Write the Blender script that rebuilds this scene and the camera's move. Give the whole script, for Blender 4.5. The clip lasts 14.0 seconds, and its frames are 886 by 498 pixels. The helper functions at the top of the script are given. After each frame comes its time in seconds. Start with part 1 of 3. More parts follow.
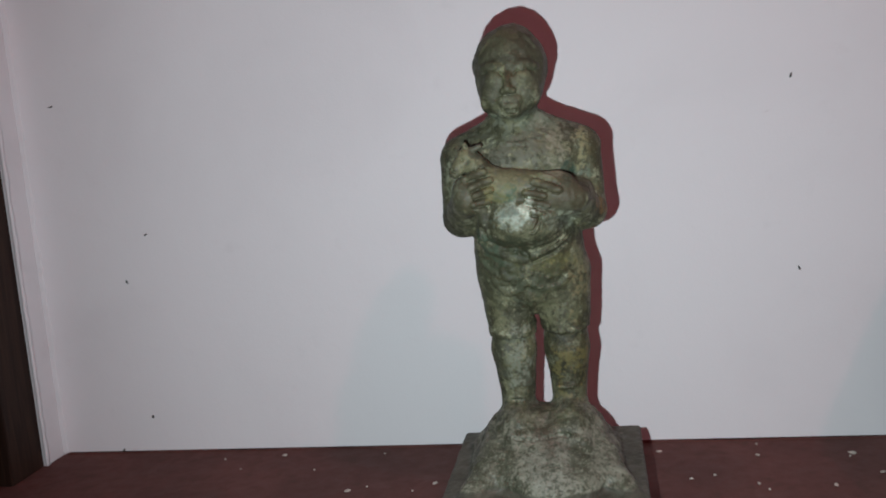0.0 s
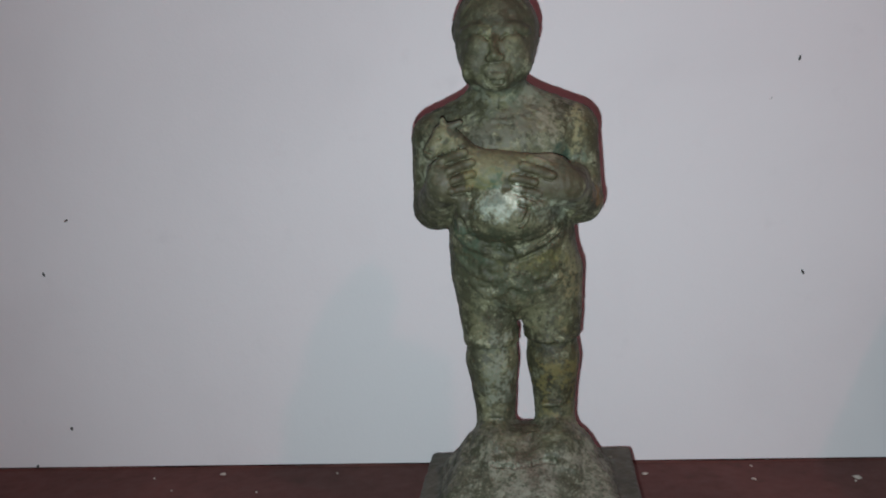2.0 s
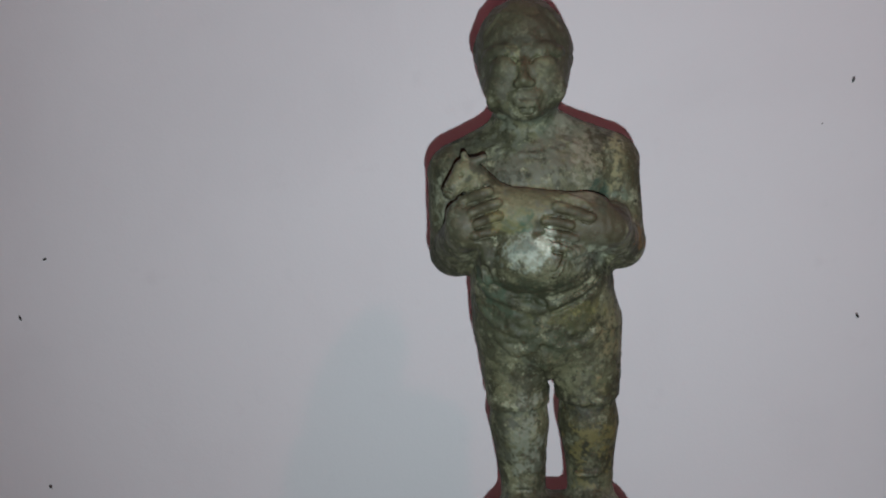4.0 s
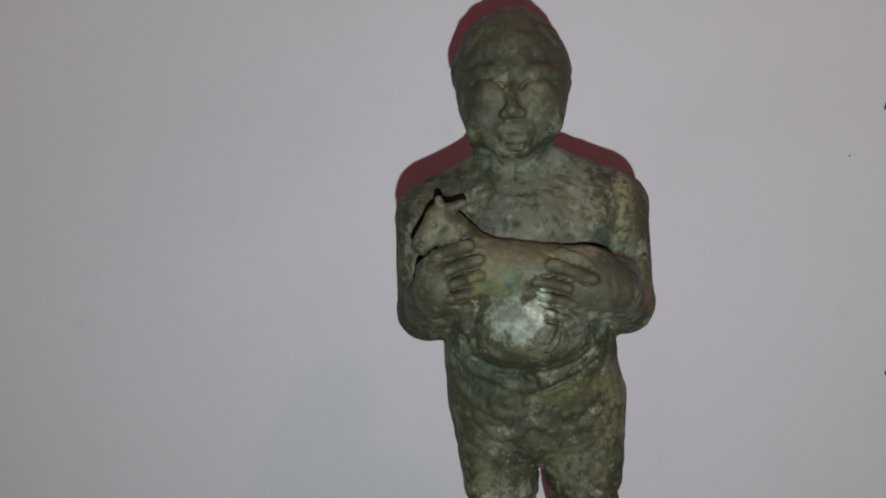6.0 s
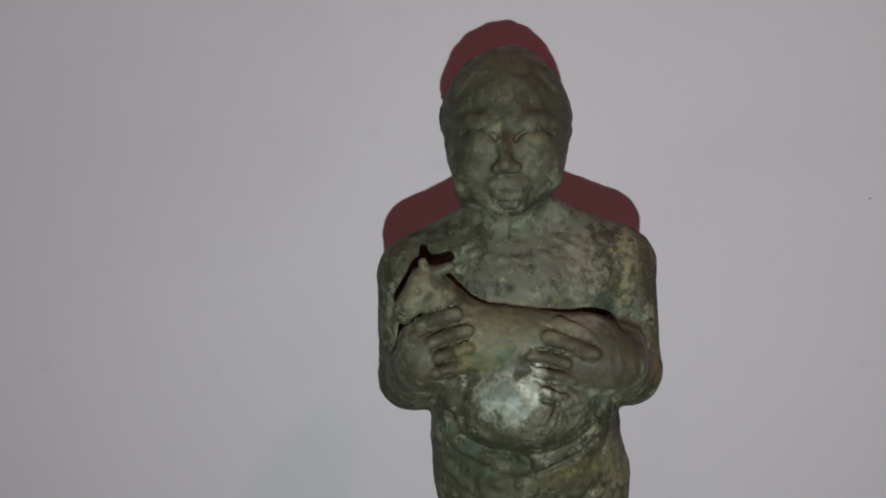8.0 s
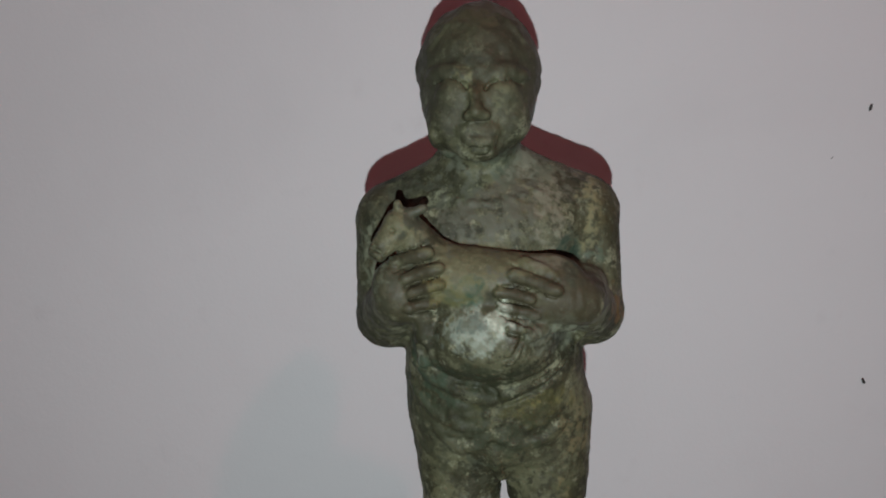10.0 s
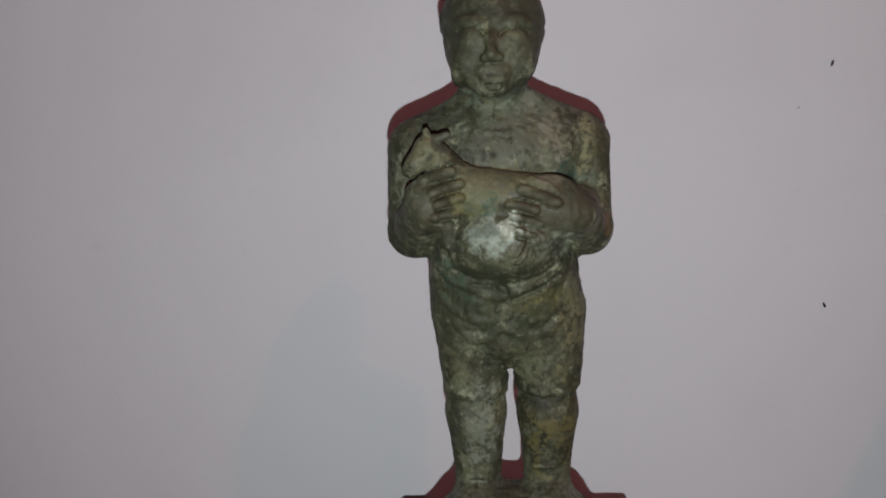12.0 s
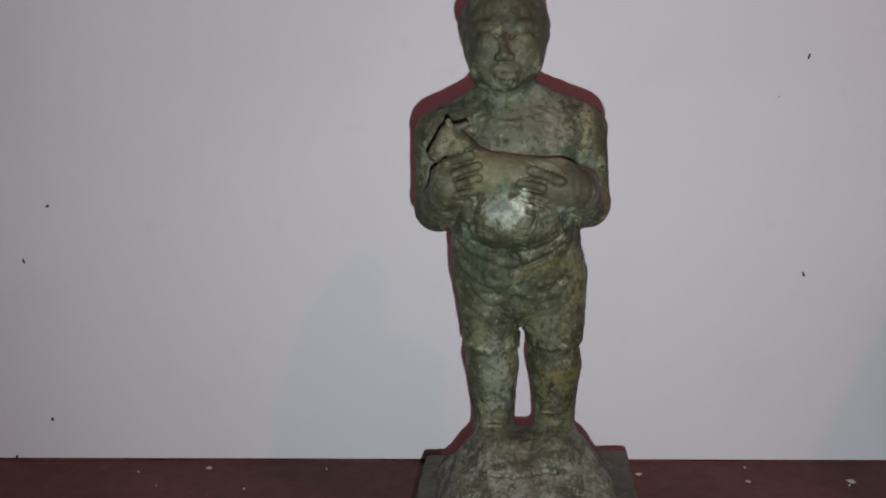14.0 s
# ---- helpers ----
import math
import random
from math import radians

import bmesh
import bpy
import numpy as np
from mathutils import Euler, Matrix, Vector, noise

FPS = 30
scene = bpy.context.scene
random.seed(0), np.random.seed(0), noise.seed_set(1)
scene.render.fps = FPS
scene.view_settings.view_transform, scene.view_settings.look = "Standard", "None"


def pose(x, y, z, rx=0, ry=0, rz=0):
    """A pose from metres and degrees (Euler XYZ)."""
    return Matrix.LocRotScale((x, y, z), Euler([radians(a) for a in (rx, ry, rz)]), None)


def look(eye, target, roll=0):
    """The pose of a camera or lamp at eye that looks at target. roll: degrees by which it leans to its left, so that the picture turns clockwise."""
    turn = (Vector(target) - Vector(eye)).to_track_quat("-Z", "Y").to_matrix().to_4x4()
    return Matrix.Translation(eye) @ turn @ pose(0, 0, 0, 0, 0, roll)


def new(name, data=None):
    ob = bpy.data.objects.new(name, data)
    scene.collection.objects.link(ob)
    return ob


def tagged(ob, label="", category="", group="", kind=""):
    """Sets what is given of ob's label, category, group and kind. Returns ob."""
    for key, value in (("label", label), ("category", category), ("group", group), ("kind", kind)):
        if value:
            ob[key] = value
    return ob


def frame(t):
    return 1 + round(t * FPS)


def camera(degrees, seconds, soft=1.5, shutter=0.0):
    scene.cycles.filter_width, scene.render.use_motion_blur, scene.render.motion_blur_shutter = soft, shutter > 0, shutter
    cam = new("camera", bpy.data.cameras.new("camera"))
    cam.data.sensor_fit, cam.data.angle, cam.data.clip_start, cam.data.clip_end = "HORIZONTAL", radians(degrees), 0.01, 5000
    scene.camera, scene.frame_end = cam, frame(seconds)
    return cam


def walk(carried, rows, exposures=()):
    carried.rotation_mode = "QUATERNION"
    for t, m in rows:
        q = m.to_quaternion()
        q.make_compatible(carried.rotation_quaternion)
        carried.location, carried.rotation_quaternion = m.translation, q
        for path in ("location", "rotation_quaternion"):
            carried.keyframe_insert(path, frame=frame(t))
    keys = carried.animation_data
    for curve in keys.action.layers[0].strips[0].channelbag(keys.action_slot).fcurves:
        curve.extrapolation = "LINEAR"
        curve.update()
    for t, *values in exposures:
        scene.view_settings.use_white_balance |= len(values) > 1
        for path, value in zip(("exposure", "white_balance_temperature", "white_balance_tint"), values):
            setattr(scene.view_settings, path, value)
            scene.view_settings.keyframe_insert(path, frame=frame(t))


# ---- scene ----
cam = camera(53.9, 14.0, soft=1.9)
PATH = [
    (0, (0.0021, -1.1407, 0.4252), (-0.2206, 0.9682, 0.1285), -4.5),
    (0.5, (0.0011, -1.1128, 0.4209), (-0.1692, 1.0025, 0.1253), -3.5),
    (1, (-0.0096, -1.0796, 0.4113), (-0.1414, 1.0368, 0.1103), -3.1),
    (1.5, (-0.0236, -1.0475, 0.4081), (-0.1339, 1.0700, 0.1018), -2.9),
    (2, (-0.0300, -1.0175, 0.4049), (-0.1275, 1.1000, 0.0964), -2.9),
    (2.5, (-0.0396, -0.9897, 0.4016), (-0.1242, 1.1278, 0.0932), -2.7),
    (3, (-0.0418, -0.9639, 0.4049), (-0.1253, 1.1557, 0.1060), -2.9),
    (3.5, (-0.0482, -0.9436, 0.4124), (-0.1478, 1.1782, 0.1317), -3.1),
    (6, (-0.0450, -0.8054, 0.4402), (-0.0953, 1.3195, 0.1767), -2.4),
    (6.5, (-0.0375, -0.7690, 0.4456), (-0.0632, 1.3581, 0.1939), -2.4),
    (7, (-0.0353, -0.7594, 0.4477), (-0.0793, 1.3720, 0.2356), -2.4),
    (7.2, (-0.0375, -0.7572, 0.4584), (-0.0943, 1.3731, 0.2421), -2.5),
    (9.3, (-0.0289, -0.7444, 0.4713), (-0.0503, 1.3752, 0.1596), -1.0),
    (9.5, (-0.0268, -0.7530, 0.4638), (-0.0557, 1.3667, 0.1564), -1.2),
    (10, (-0.0268, -0.7808, 0.4531), (-0.0568, 1.3377, 0.1350), -1.3),
    (10.5, (-0.0278, -0.8140, 0.4531), (-0.0589, 1.3035, 0.1339), -1.3),
    (11, (-0.0289, -0.8418, 0.4445), (-0.0611, 1.2735, 0.1114), -1.2),
    (11.5, (-0.0396, -0.8708, 0.4413), (-0.0685, 1.2446, 0.1082), -1.1),
    (12, (-0.0418, -0.8890, 0.4274), (-0.0653, 1.2221, 0.0643), -1.1),
    (12.5, (-0.0257, -0.9040, 0.4231), (-0.0407, 1.2049, 0.0525), -2.1),
    (13, (-0.0364, -0.9222, 0.4177), (-0.0696, 1.1803, 0.0043), -1.7),
    (13.5, (-0.0482, -0.9447, 0.4220), (-0.0803, 1.1578, 0.0139), -1.6),
    (14, (-0.0514, -0.9886, 0.4327), (-0.0943, 1.1171, 0.0418), -1.6),
]
walk(cam, [(t, look(eye, target, roll)) for t, eye, target, roll in PATH],
     [(0, 0.09, 6470, 10), (1.0, 0.03, 6400, 9), (3, -0.06, 6380, 10), (6, -0.27, 6580, 11), (7, -0.28, 6620, 11), (9.5, -0.30, 6700, 11), (10.5, -0.33, 6750, 10), (11, -0.34, 6750, 11), (12, -0.29, 6700, 13), (13, -0.18, 6620, 13), (14, -0.12, 6560, 13)])

# ---- light ----
def lamp(name, kind, m, watts, colour, size):
    data = bpy.data.lights.new(name, kind)
    data.energy, data.color = watts, colour
    data.shadow_soft_size = size
    ob = new(name, data)
    ob.matrix_world = m
    return ob


# the hand torch that lights the figure from the front, and the warm bulb under the ceiling
torch = lamp("hand_torch", "SPOT", look((-0.037, -0.965, 0.378), (0.075, 0.0, 0.335)), 20.4, (0.83, 0.95, 0.985), 0.003)
torch.data.spot_size, torch.data.spot_blend = radians(125), 0.75
lamp("ceiling_bulb_light", "POINT", pose(1.27, -1.855, 2.74), 40.0, (1.0, 0.30, 0.345), 0.05)
world = bpy.data.worlds.new("world")
scene.world = world
world.use_nodes = True
world.node_tree.nodes["Background"].inputs[0].default_value = (0.0, 0.0, 0.0, 1)


# ---- materials ----
class Mat:
    """A node material with short ways to add and link nodes."""

    def __init__(self, name, rough=0.6, metal=0.0):
        self.m = bpy.data.materials.new(name)
        self.m.use_nodes = True
        self.t = self.m.node_tree
        self.b = self.t.nodes["Principled BSDF"]
        self.b.inputs["Roughness"].default_value = rough
        self.b.inputs["Metallic"].default_value = metal
        self.co = self.t.nodes.new("ShaderNodeTexCoord").outputs["Object"]
        self.edges = {}

    def put(self, socket, value):
        if isinstance(value, bpy.types.NodeSocket):
            self.t.links.new(value, socket)
        elif isinstance(value, tuple) and len(value) == 3 and socket.type == "RGBA":
            socket.default_value = (*value, 1)
        else:
            socket.default_value = value

    def noise(self, scale, detail=4.0, rough=0.55, warp=0.0, co=None):
        n = self.t.nodes.new("ShaderNodeTexNoise")
        self.put(n.inputs["Vector"], co or self.co)
        n.inputs["Scale"].default_value = scale
        n.inputs["Detail"].default_value = detail
        n.inputs["Roughness"].default_value = rough
        n.inputs["Distortion"].default_value = warp
        return n.outputs["Fac"]

    def step(self, value, low, high, to0=0.0, to1=1.0):
        n = self.t.nodes.new("ShaderNodeMapRange")
        n.interpolation_type = "SMOOTHSTEP"
        self.put(n.inputs["Value"], value)
        for key, v in (("From Min", low), ("From Max", high), ("To Min", to0), ("To Max", to1)):
            n.inputs[key].default_value = v
        return n.outputs["Result"]

    def mix(self, fac, a, b, how="MIX"):
        n = self.t.nodes.new("ShaderNodeMix")
        n.data_type, n.blend_type = "RGBA", how
        self.put(n.inputs["Factor"], fac)
        self.put(n.inputs[6], a)
        self.put(n.inputs[7], b)
        return n.outputs[2]

    def calc(self, how, a, b=0.0):
        n = self.t.nodes.new("ShaderNodeMath")
        n.operation = how
        self.put(n.inputs[0], a)
        self.put(n.inputs[1], b)
        return n.outputs[0]

    def spot(self, centre, radii, wobble=0.35, scale=60.0):
        """1 inside an uneven blot round centre, 0 outside."""
        m = self.t.nodes.new("ShaderNodeMapping")
        m.vector_type = "TEXTURE"
        self.put(m.inputs["Vector"], self.co)
        m.inputs["Location"].default_value = centre
        m.inputs["Scale"].default_value = radii
        v = self.t.nodes.new("ShaderNodeVectorMath")
        v.operation = "LENGTH"
        self.put(v.inputs[0], m.outputs[0])
        if scale not in self.edges:
            self.edges[scale] = self.noise(scale, 8.0, 0.74)
        n = self.t.nodes.new("ShaderNodeMath")
        n.operation = "MULTIPLY_ADD"
        self.put(n.inputs[0], self.edges[scale])
        n.inputs[1].default_value = wobble * 4
        self.put(n.inputs[2], v.outputs["Value"])
        edge = n.outputs[0]
        return self.step(edge, 0.75 + wobble * 2, 1.25 + wobble * 2, 1.0, 0.0)

    def bump(self, height, strength, distance, normal=None):
        n = self.t.nodes.new("ShaderNodeBump")
        self.put(n.inputs["Height"], height)
        n.inputs["Strength"].default_value = strength
        n.inputs["Distance"].default_value = distance
        if normal:
            self.put(n.inputs["Normal"], normal)
        return n.outputs[0]

    def done(self, colour, normal=None, rough=None):
        self.put(self.b.inputs["Base Color"], colour)
        if normal:
            self.put(self.b.inputs["Normal"], normal)
        if rough is not None:
            self.put(self.b.inputs["Roughness"], rough)
        return self.m


def mat_bronze():
    k = Mat("weathered_bronze", 0.8, 0.0)
    k.b.inputs["Specular IOR Level"].default_value = 0.45
    big, mid, small, fine = k.noise(26, 6, 0.6, 0.6), k.noise(85, 8, 0.68, 0.3), k.noise(210, 8, 0.72, 0.2), k.noise(650, 5, 0.75)
    flake, rust, worn = k.noise(58, 10, 0.74, 0.1), k.noise(41, 10, 0.74, 0.2), k.noise(120, 10, 0.74, 0.3)
    c = k.mix(k.step(big, 0.40, 0.60), (0.040, 0.040, 0.025), (0.104, 0.105, 0.071))
    c = k.mix(k.calc("MULTIPLY", k.step(worn, 0.50, 0.60), 0.55), c, (0.142, 0.147, 0.108))
    # crisp flakes of pale crust, and dark bare patches
    c = k.mix(k.calc("MULTIPLY", k.step(flake, 0.55, 0.61), 0.80), c, (0.215, 0.225, 0.178))
    c = k.mix(k.calc("MULTIPLY", k.step(rust, 0.51, 0.44), 0.85), c, (0.026, 0.026, 0.016))
    c = k.mix(k.calc("MULTIPLY", k.step(mid, 0.44, 0.37), 0.7), c, (0.016, 0.017, 0.010))
    c = k.mix(k.calc("MULTIPLY", k.step(small, 0.57, 0.65), 0.40), c, (0.235, 0.245, 0.195))
    c = k.mix(k.calc("MULTIPLY", k.step(small, 0.42, 0.36), 0.40), c, (0.018, 0.019, 0.011))
    # corrosion and stains with their own shapes, plus painted shade, over the mottled metal
    stain_and_shade = k.t.nodes.new("ShaderNodeAttribute")
    stain_and_shade.attribute_name = "patina_and_shade"
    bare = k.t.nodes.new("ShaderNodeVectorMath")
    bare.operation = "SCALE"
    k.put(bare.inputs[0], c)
    k.put(bare.inputs["Scale"], stain_and_shade.outputs["Alpha"])
    c = k.mix(1.0, bare.outputs[0], stain_and_shade.outputs["Color"], "ADD")
    c = k.mix(1.0, c, (1.20, 1.185, 0.97), "MULTIPLY")
    # chalky grey earth on the base
    z = k.t.nodes.new("ShaderNodeSeparateXYZ")
    k.put(z.inputs[0], k.co)
    earth, patch, grit = k.noise(240, 6, 0.62, 0.1), k.noise(60, 6, 0.64, 0.3), k.noise(430, 5, 0.65)
    grey = k.mix(k.step(earth, 0.44, 0.56), (0.044, 0.047, 0.033), (0.118, 0.123, 0.100))
    grey = k.mix(k.calc("MULTIPLY", k.step(patch, 0.52, 0.56), 0.75), grey, (0.150, 0.155, 0.132))
    grey = k.mix(k.calc("MULTIPLY", k.step(patch, 0.48, 0.44), 0.85), grey, (0.032, 0.035, 0.023))
    # the last, brown blot paints the shade between the feet
    for centre, radii, colour in (((0.006, -0.340, 0.096), (0.026, 0.05, 0.026), (0.150, 0.154, 0.136)), ((-0.055, -0.320, 0.090), (0.024, 0.05, 0.030), (0.050, 0.053, 0.038)), ((0.036, -0.325, 0.094), (0.012, 0.04, 0.016), (0.036, 0.041, 0.026)), ((0.058, -0.300, 0.090), (0.014, 0.06, 0.026), (0.128, 0.133, 0.112)), ((0.003, -0.290, 0.120), (0.0115, 0.06, 0.021), (0.066, 0.052, 0.043))):
        grey = k.mix(k.calc("MULTIPLY", k.spot(centre, radii, 0.8, 70.0), k.step(earth, 0.42, 0.54, 0.25, 0.85)), grey, colour)
    grey = k.mix(k.calc("MULTIPLY", k.step(grit, 0.57, 0.62), 0.6), grey, (0.19, 0.195, 0.165))
    grey = k.mix(k.calc("MULTIPLY", k.step(grit, 0.43, 0.38), 0.75), grey, (0.020, 0.021, 0.014))
    grey = k.mix(1.0, grey, (1.28, 1.24, 1.12), "MULTIPLY")
    c = k.mix(k.calc("MULTIPLY", k.step(z.outputs[2], 0.150, 0.105), 0.92), c, grey)
    # the bare plate under the earth
    plate = k.mix(k.step(big, 0.38, 0.62), (0.046, 0.043, 0.031), (0.074, 0.071, 0.052))
    plate = k.mix(k.calc("MULTIPLY", k.step(worn, 0.56, 0.66), 0.5), plate, (0.13, 0.13, 0.105))
    c = k.mix(k.step(z.outputs[2], 0.0735, 0.0705), c, plate)
    # fine crust and pits
    c = k.mix(k.calc("MULTIPLY", k.step(fine, 0.60, 0.68), 0.28), c, (0.240, 0.255, 0.200))
    c = k.mix(k.calc("MULTIPLY", k.step(fine, 0.40, 0.33), 0.28), c, (0.014, 0.014, 0.010))
    n = k.bump(k.noise(230, 6, 0.66), 0.26, 0.0009)
    n = k.bump(fine, 0.25, 0.0006, n)
    return k.done(c, n, k.step(mid, 0.3, 0.7, 0.80, 0.50))


def mat_paint(name, colour, dirt, scale=1.0):
    k = Mat(name, 0.75)
    big, mid = k.noise(3.0 * scale, 5, 0.55, 0.4), k.noise(26 * scale, 5, 0.6)
    c = k.mix(k.calc("MULTIPLY", k.step(big, 0.45, 0.75), 0.35), colour, dirt)
    c = k.mix(k.calc("MULTIPLY", k.step(mid, 0.6, 0.8), 0.25), c, dirt)
    n = k.bump(k.noise(14, 4, 0.5), 0.25, 0.004)
    n = k.bump(k.noise(320, 3, 0.6), 0.18, 0.0008, n)
    return k.done(c, n)


def mat_red_floor():
    k = Mat("red_oxide_cement", 0.6)
    big, mid, fine = k.noise(6, 6, 0.6, 0.5), k.noise(45, 6, 0.65), k.noise(400, 3, 0.6)
    c = k.mix(k.step(big, 0.34, 0.66), (0.082, 0.028, 0.023), (0.114, 0.039, 0.032))
    c = k.mix(k.calc("MULTIPLY", k.step(mid, 0.52, 0.72), 0.55), c, (0.060, 0.034, 0.026))
    scuff = k.noise(17, 9, 0.68, 0.6)
    c = k.mix(k.calc("MULTIPLY", k.step(scuff, 0.55, 0.72), 0.28), c, (0.160, 0.078, 0.066))
    c = k.mix(k.calc("MULTIPLY", k.step(fine, 0.62, 0.78), 0.35), c, (0.15, 0.09, 0.075))
    n = k.bump(mid, 0.35, 0.002)
    n = k.bump(fine, 0.2, 0.0006, n)
    return k.done(c, n, k.step(mid, 0.3, 0.7, 0.75, 0.92))


def mat_simple(name, dark, light, scale, rough=0.6, bump=0.3, depth=0.001):
    k = Mat(name, rough)
    f = k.noise(scale, 5, 0.6, 0.3)
    return k.done(k.mix(k.step(f, 0.35, 0.65), dark, light), k.bump(f, bump, depth))


def mat_wood():
    k = Mat("dark_stained_wood", 0.6)
    k.b.inputs["Specular IOR Level"].default_value = 0.2
    m = k.t.nodes.new("ShaderNodeMapping")
    k.put(m.inputs["Vector"], k.co)
    m.inputs["Scale"].default_value = (22, 22, 1.6)
    f = k.noise(5, 6, 0.6, 0.8, m.outputs[0])
    c = k.mix(k.step(f, 0.35, 0.68), (0.020, 0.010, 0.007), (0.040, 0.020, 0.013))
    return k.done(c, k.bump(f, 0.3, 0.001))


BRONZE = mat_bronze()
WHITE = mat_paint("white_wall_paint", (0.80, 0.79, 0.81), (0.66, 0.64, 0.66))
# for unseen walls and ceiling: brown made dark to cut bounced light
DARK_UNSEEN = mat_paint("dark_unseen_plaster", (0.20, 0.19, 0.17), (0.14, 0.13, 0.12))
WHITE_EDGE = mat_paint("white_edge_paint", (0.74, 0.74, 0.76), (0.56, 0.55, 0.56), 4.0)
RED = mat_red_floor()
WOOD = mat_wood()
CHIP = mat_simple("paint_chip_white", (0.40, 0.34, 0.30), (0.62, 0.56, 0.50), 300)
SPECK = mat_simple("speck_black", (0.03, 0.028, 0.026), (0.07, 0.062, 0.058), 900)
STONE = mat_simple("grey_stone", (0.10, 0.10, 0.09), (0.20, 0.20, 0.18), 40, 0.8, 0.5, 0.003)


# ---- mesh helpers ----
def part(name, bm, material, parent=None, label=""):
    me = bpy.data.meshes.new(name)
    bm.to_mesh(me)
    bm.free()
    me.materials.append(material)
    ob = new(name, me)
    ob.parent = parent
    return tagged(ob, label)


def box(x0, y0, z0, x1, y1, z1, bevel=0.0):
    bm = bmesh.new()
    bmesh.ops.create_cube(bm, size=1)
    bmesh.ops.scale(bm, vec=(x1 - x0, y1 - y0, z1 - z0), verts=bm.verts)
    bmesh.ops.translate(bm, vec=((x0 + x1) / 2, (y0 + y1) / 2, (z0 + z1) / 2), verts=bm.verts)
    if bevel:
        bmesh.ops.bevel(bm, geom=bm.edges, offset=bevel, segments=2, affect="EDGES", profile=0.7)
    return bm


def thing(name, label, category, group="", kind=""):
    return tagged(new(name), label, category, group, kind)


# ---- the room: its walls stand three degrees askew to the figure; the origin of its frame is the corner ----
ROOM = pose(-0.691, 0.0062, 0, 0, 0, -3.0)
XR, YR, TOP = 3.2, -3.4, 2.9


def placed(name, bm, material, label, category):
    bmesh.ops.transform(bm, matrix=ROOM, verts=bm.verts)
    return tagged(part(name, bm, material), label, category, kind="structure")


placed("floor", box(-0.2, YR - 0.2, -0.15, XR + 0.2, 0.2, 0.0), RED, "worn dark red cement floor", "floor")
placed("ceiling", box(-0.2, YR - 0.2, TOP, XR + 0.2, 0.2, TOP + 0.15), DARK_UNSEEN, "plain unseen plastered ceiling, dark to cut bounced light", "ceiling")
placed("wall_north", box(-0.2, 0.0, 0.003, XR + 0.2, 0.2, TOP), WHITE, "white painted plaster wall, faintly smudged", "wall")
placed("wall_east", box(XR, YR, 0, XR + 0.2, 0, TOP), DARK_UNSEEN, "plain unseen plastered wall, dark to cut bounced light", "wall")
placed("wall_south", box(-0.2, YR - 0.2, 0, XR + 0.2, YR, TOP), DARK_UNSEEN, "plain unseen plastered wall, dark to cut bounced light", "wall")

# the side wall has an opening for a dark door close to the corner
DY0, DY1, DH, W = -0.044, -0.956, 2.05, 0.07
placed("wall_west_1", box(-0.2, DY0, 0, 0, 0.0, TOP), WHITE_EDGE, "narrow white plastered strip beside a door", "wall")
placed("wall_west_2", box(-0.2, YR, 0, 0, DY1, TOP), DARK_UNSEEN, "plain unseen plastered wall, dark to cut bounced light", "wall")
placed("wall_west_3", box(-0.2, DY1, DH, 0, DY0, TOP), WHITE, "white wall above the door", "wall")
door = thing("door_1", "closed dark-stained wooden door in its frame", "door", kind="structure")
door.matrix_world = ROOM
part("door_frame", box(-0.12, DY0 - W, 0, -0.003, DY0 - 0.0005, DH - 0.0005, 0.003), WOOD, door)
part("door_frame", box(-0.12, DY1 + 0.0005, 0, -0.003, DY1 + W, DH - 0.0005, 0.003), WOOD, door)
part("door_frame", box(-0.12, DY1 + W, DH - W, -0.003, DY0 - W, DH - 0.0005, 0.003), WOOD, door)
part("door_leaf", box(-0.06, DY1 + W + 0.003, 0.006, -0.018, DY0 - W - 0.003, DH - W - 0.003, 0.003), WOOD, door)


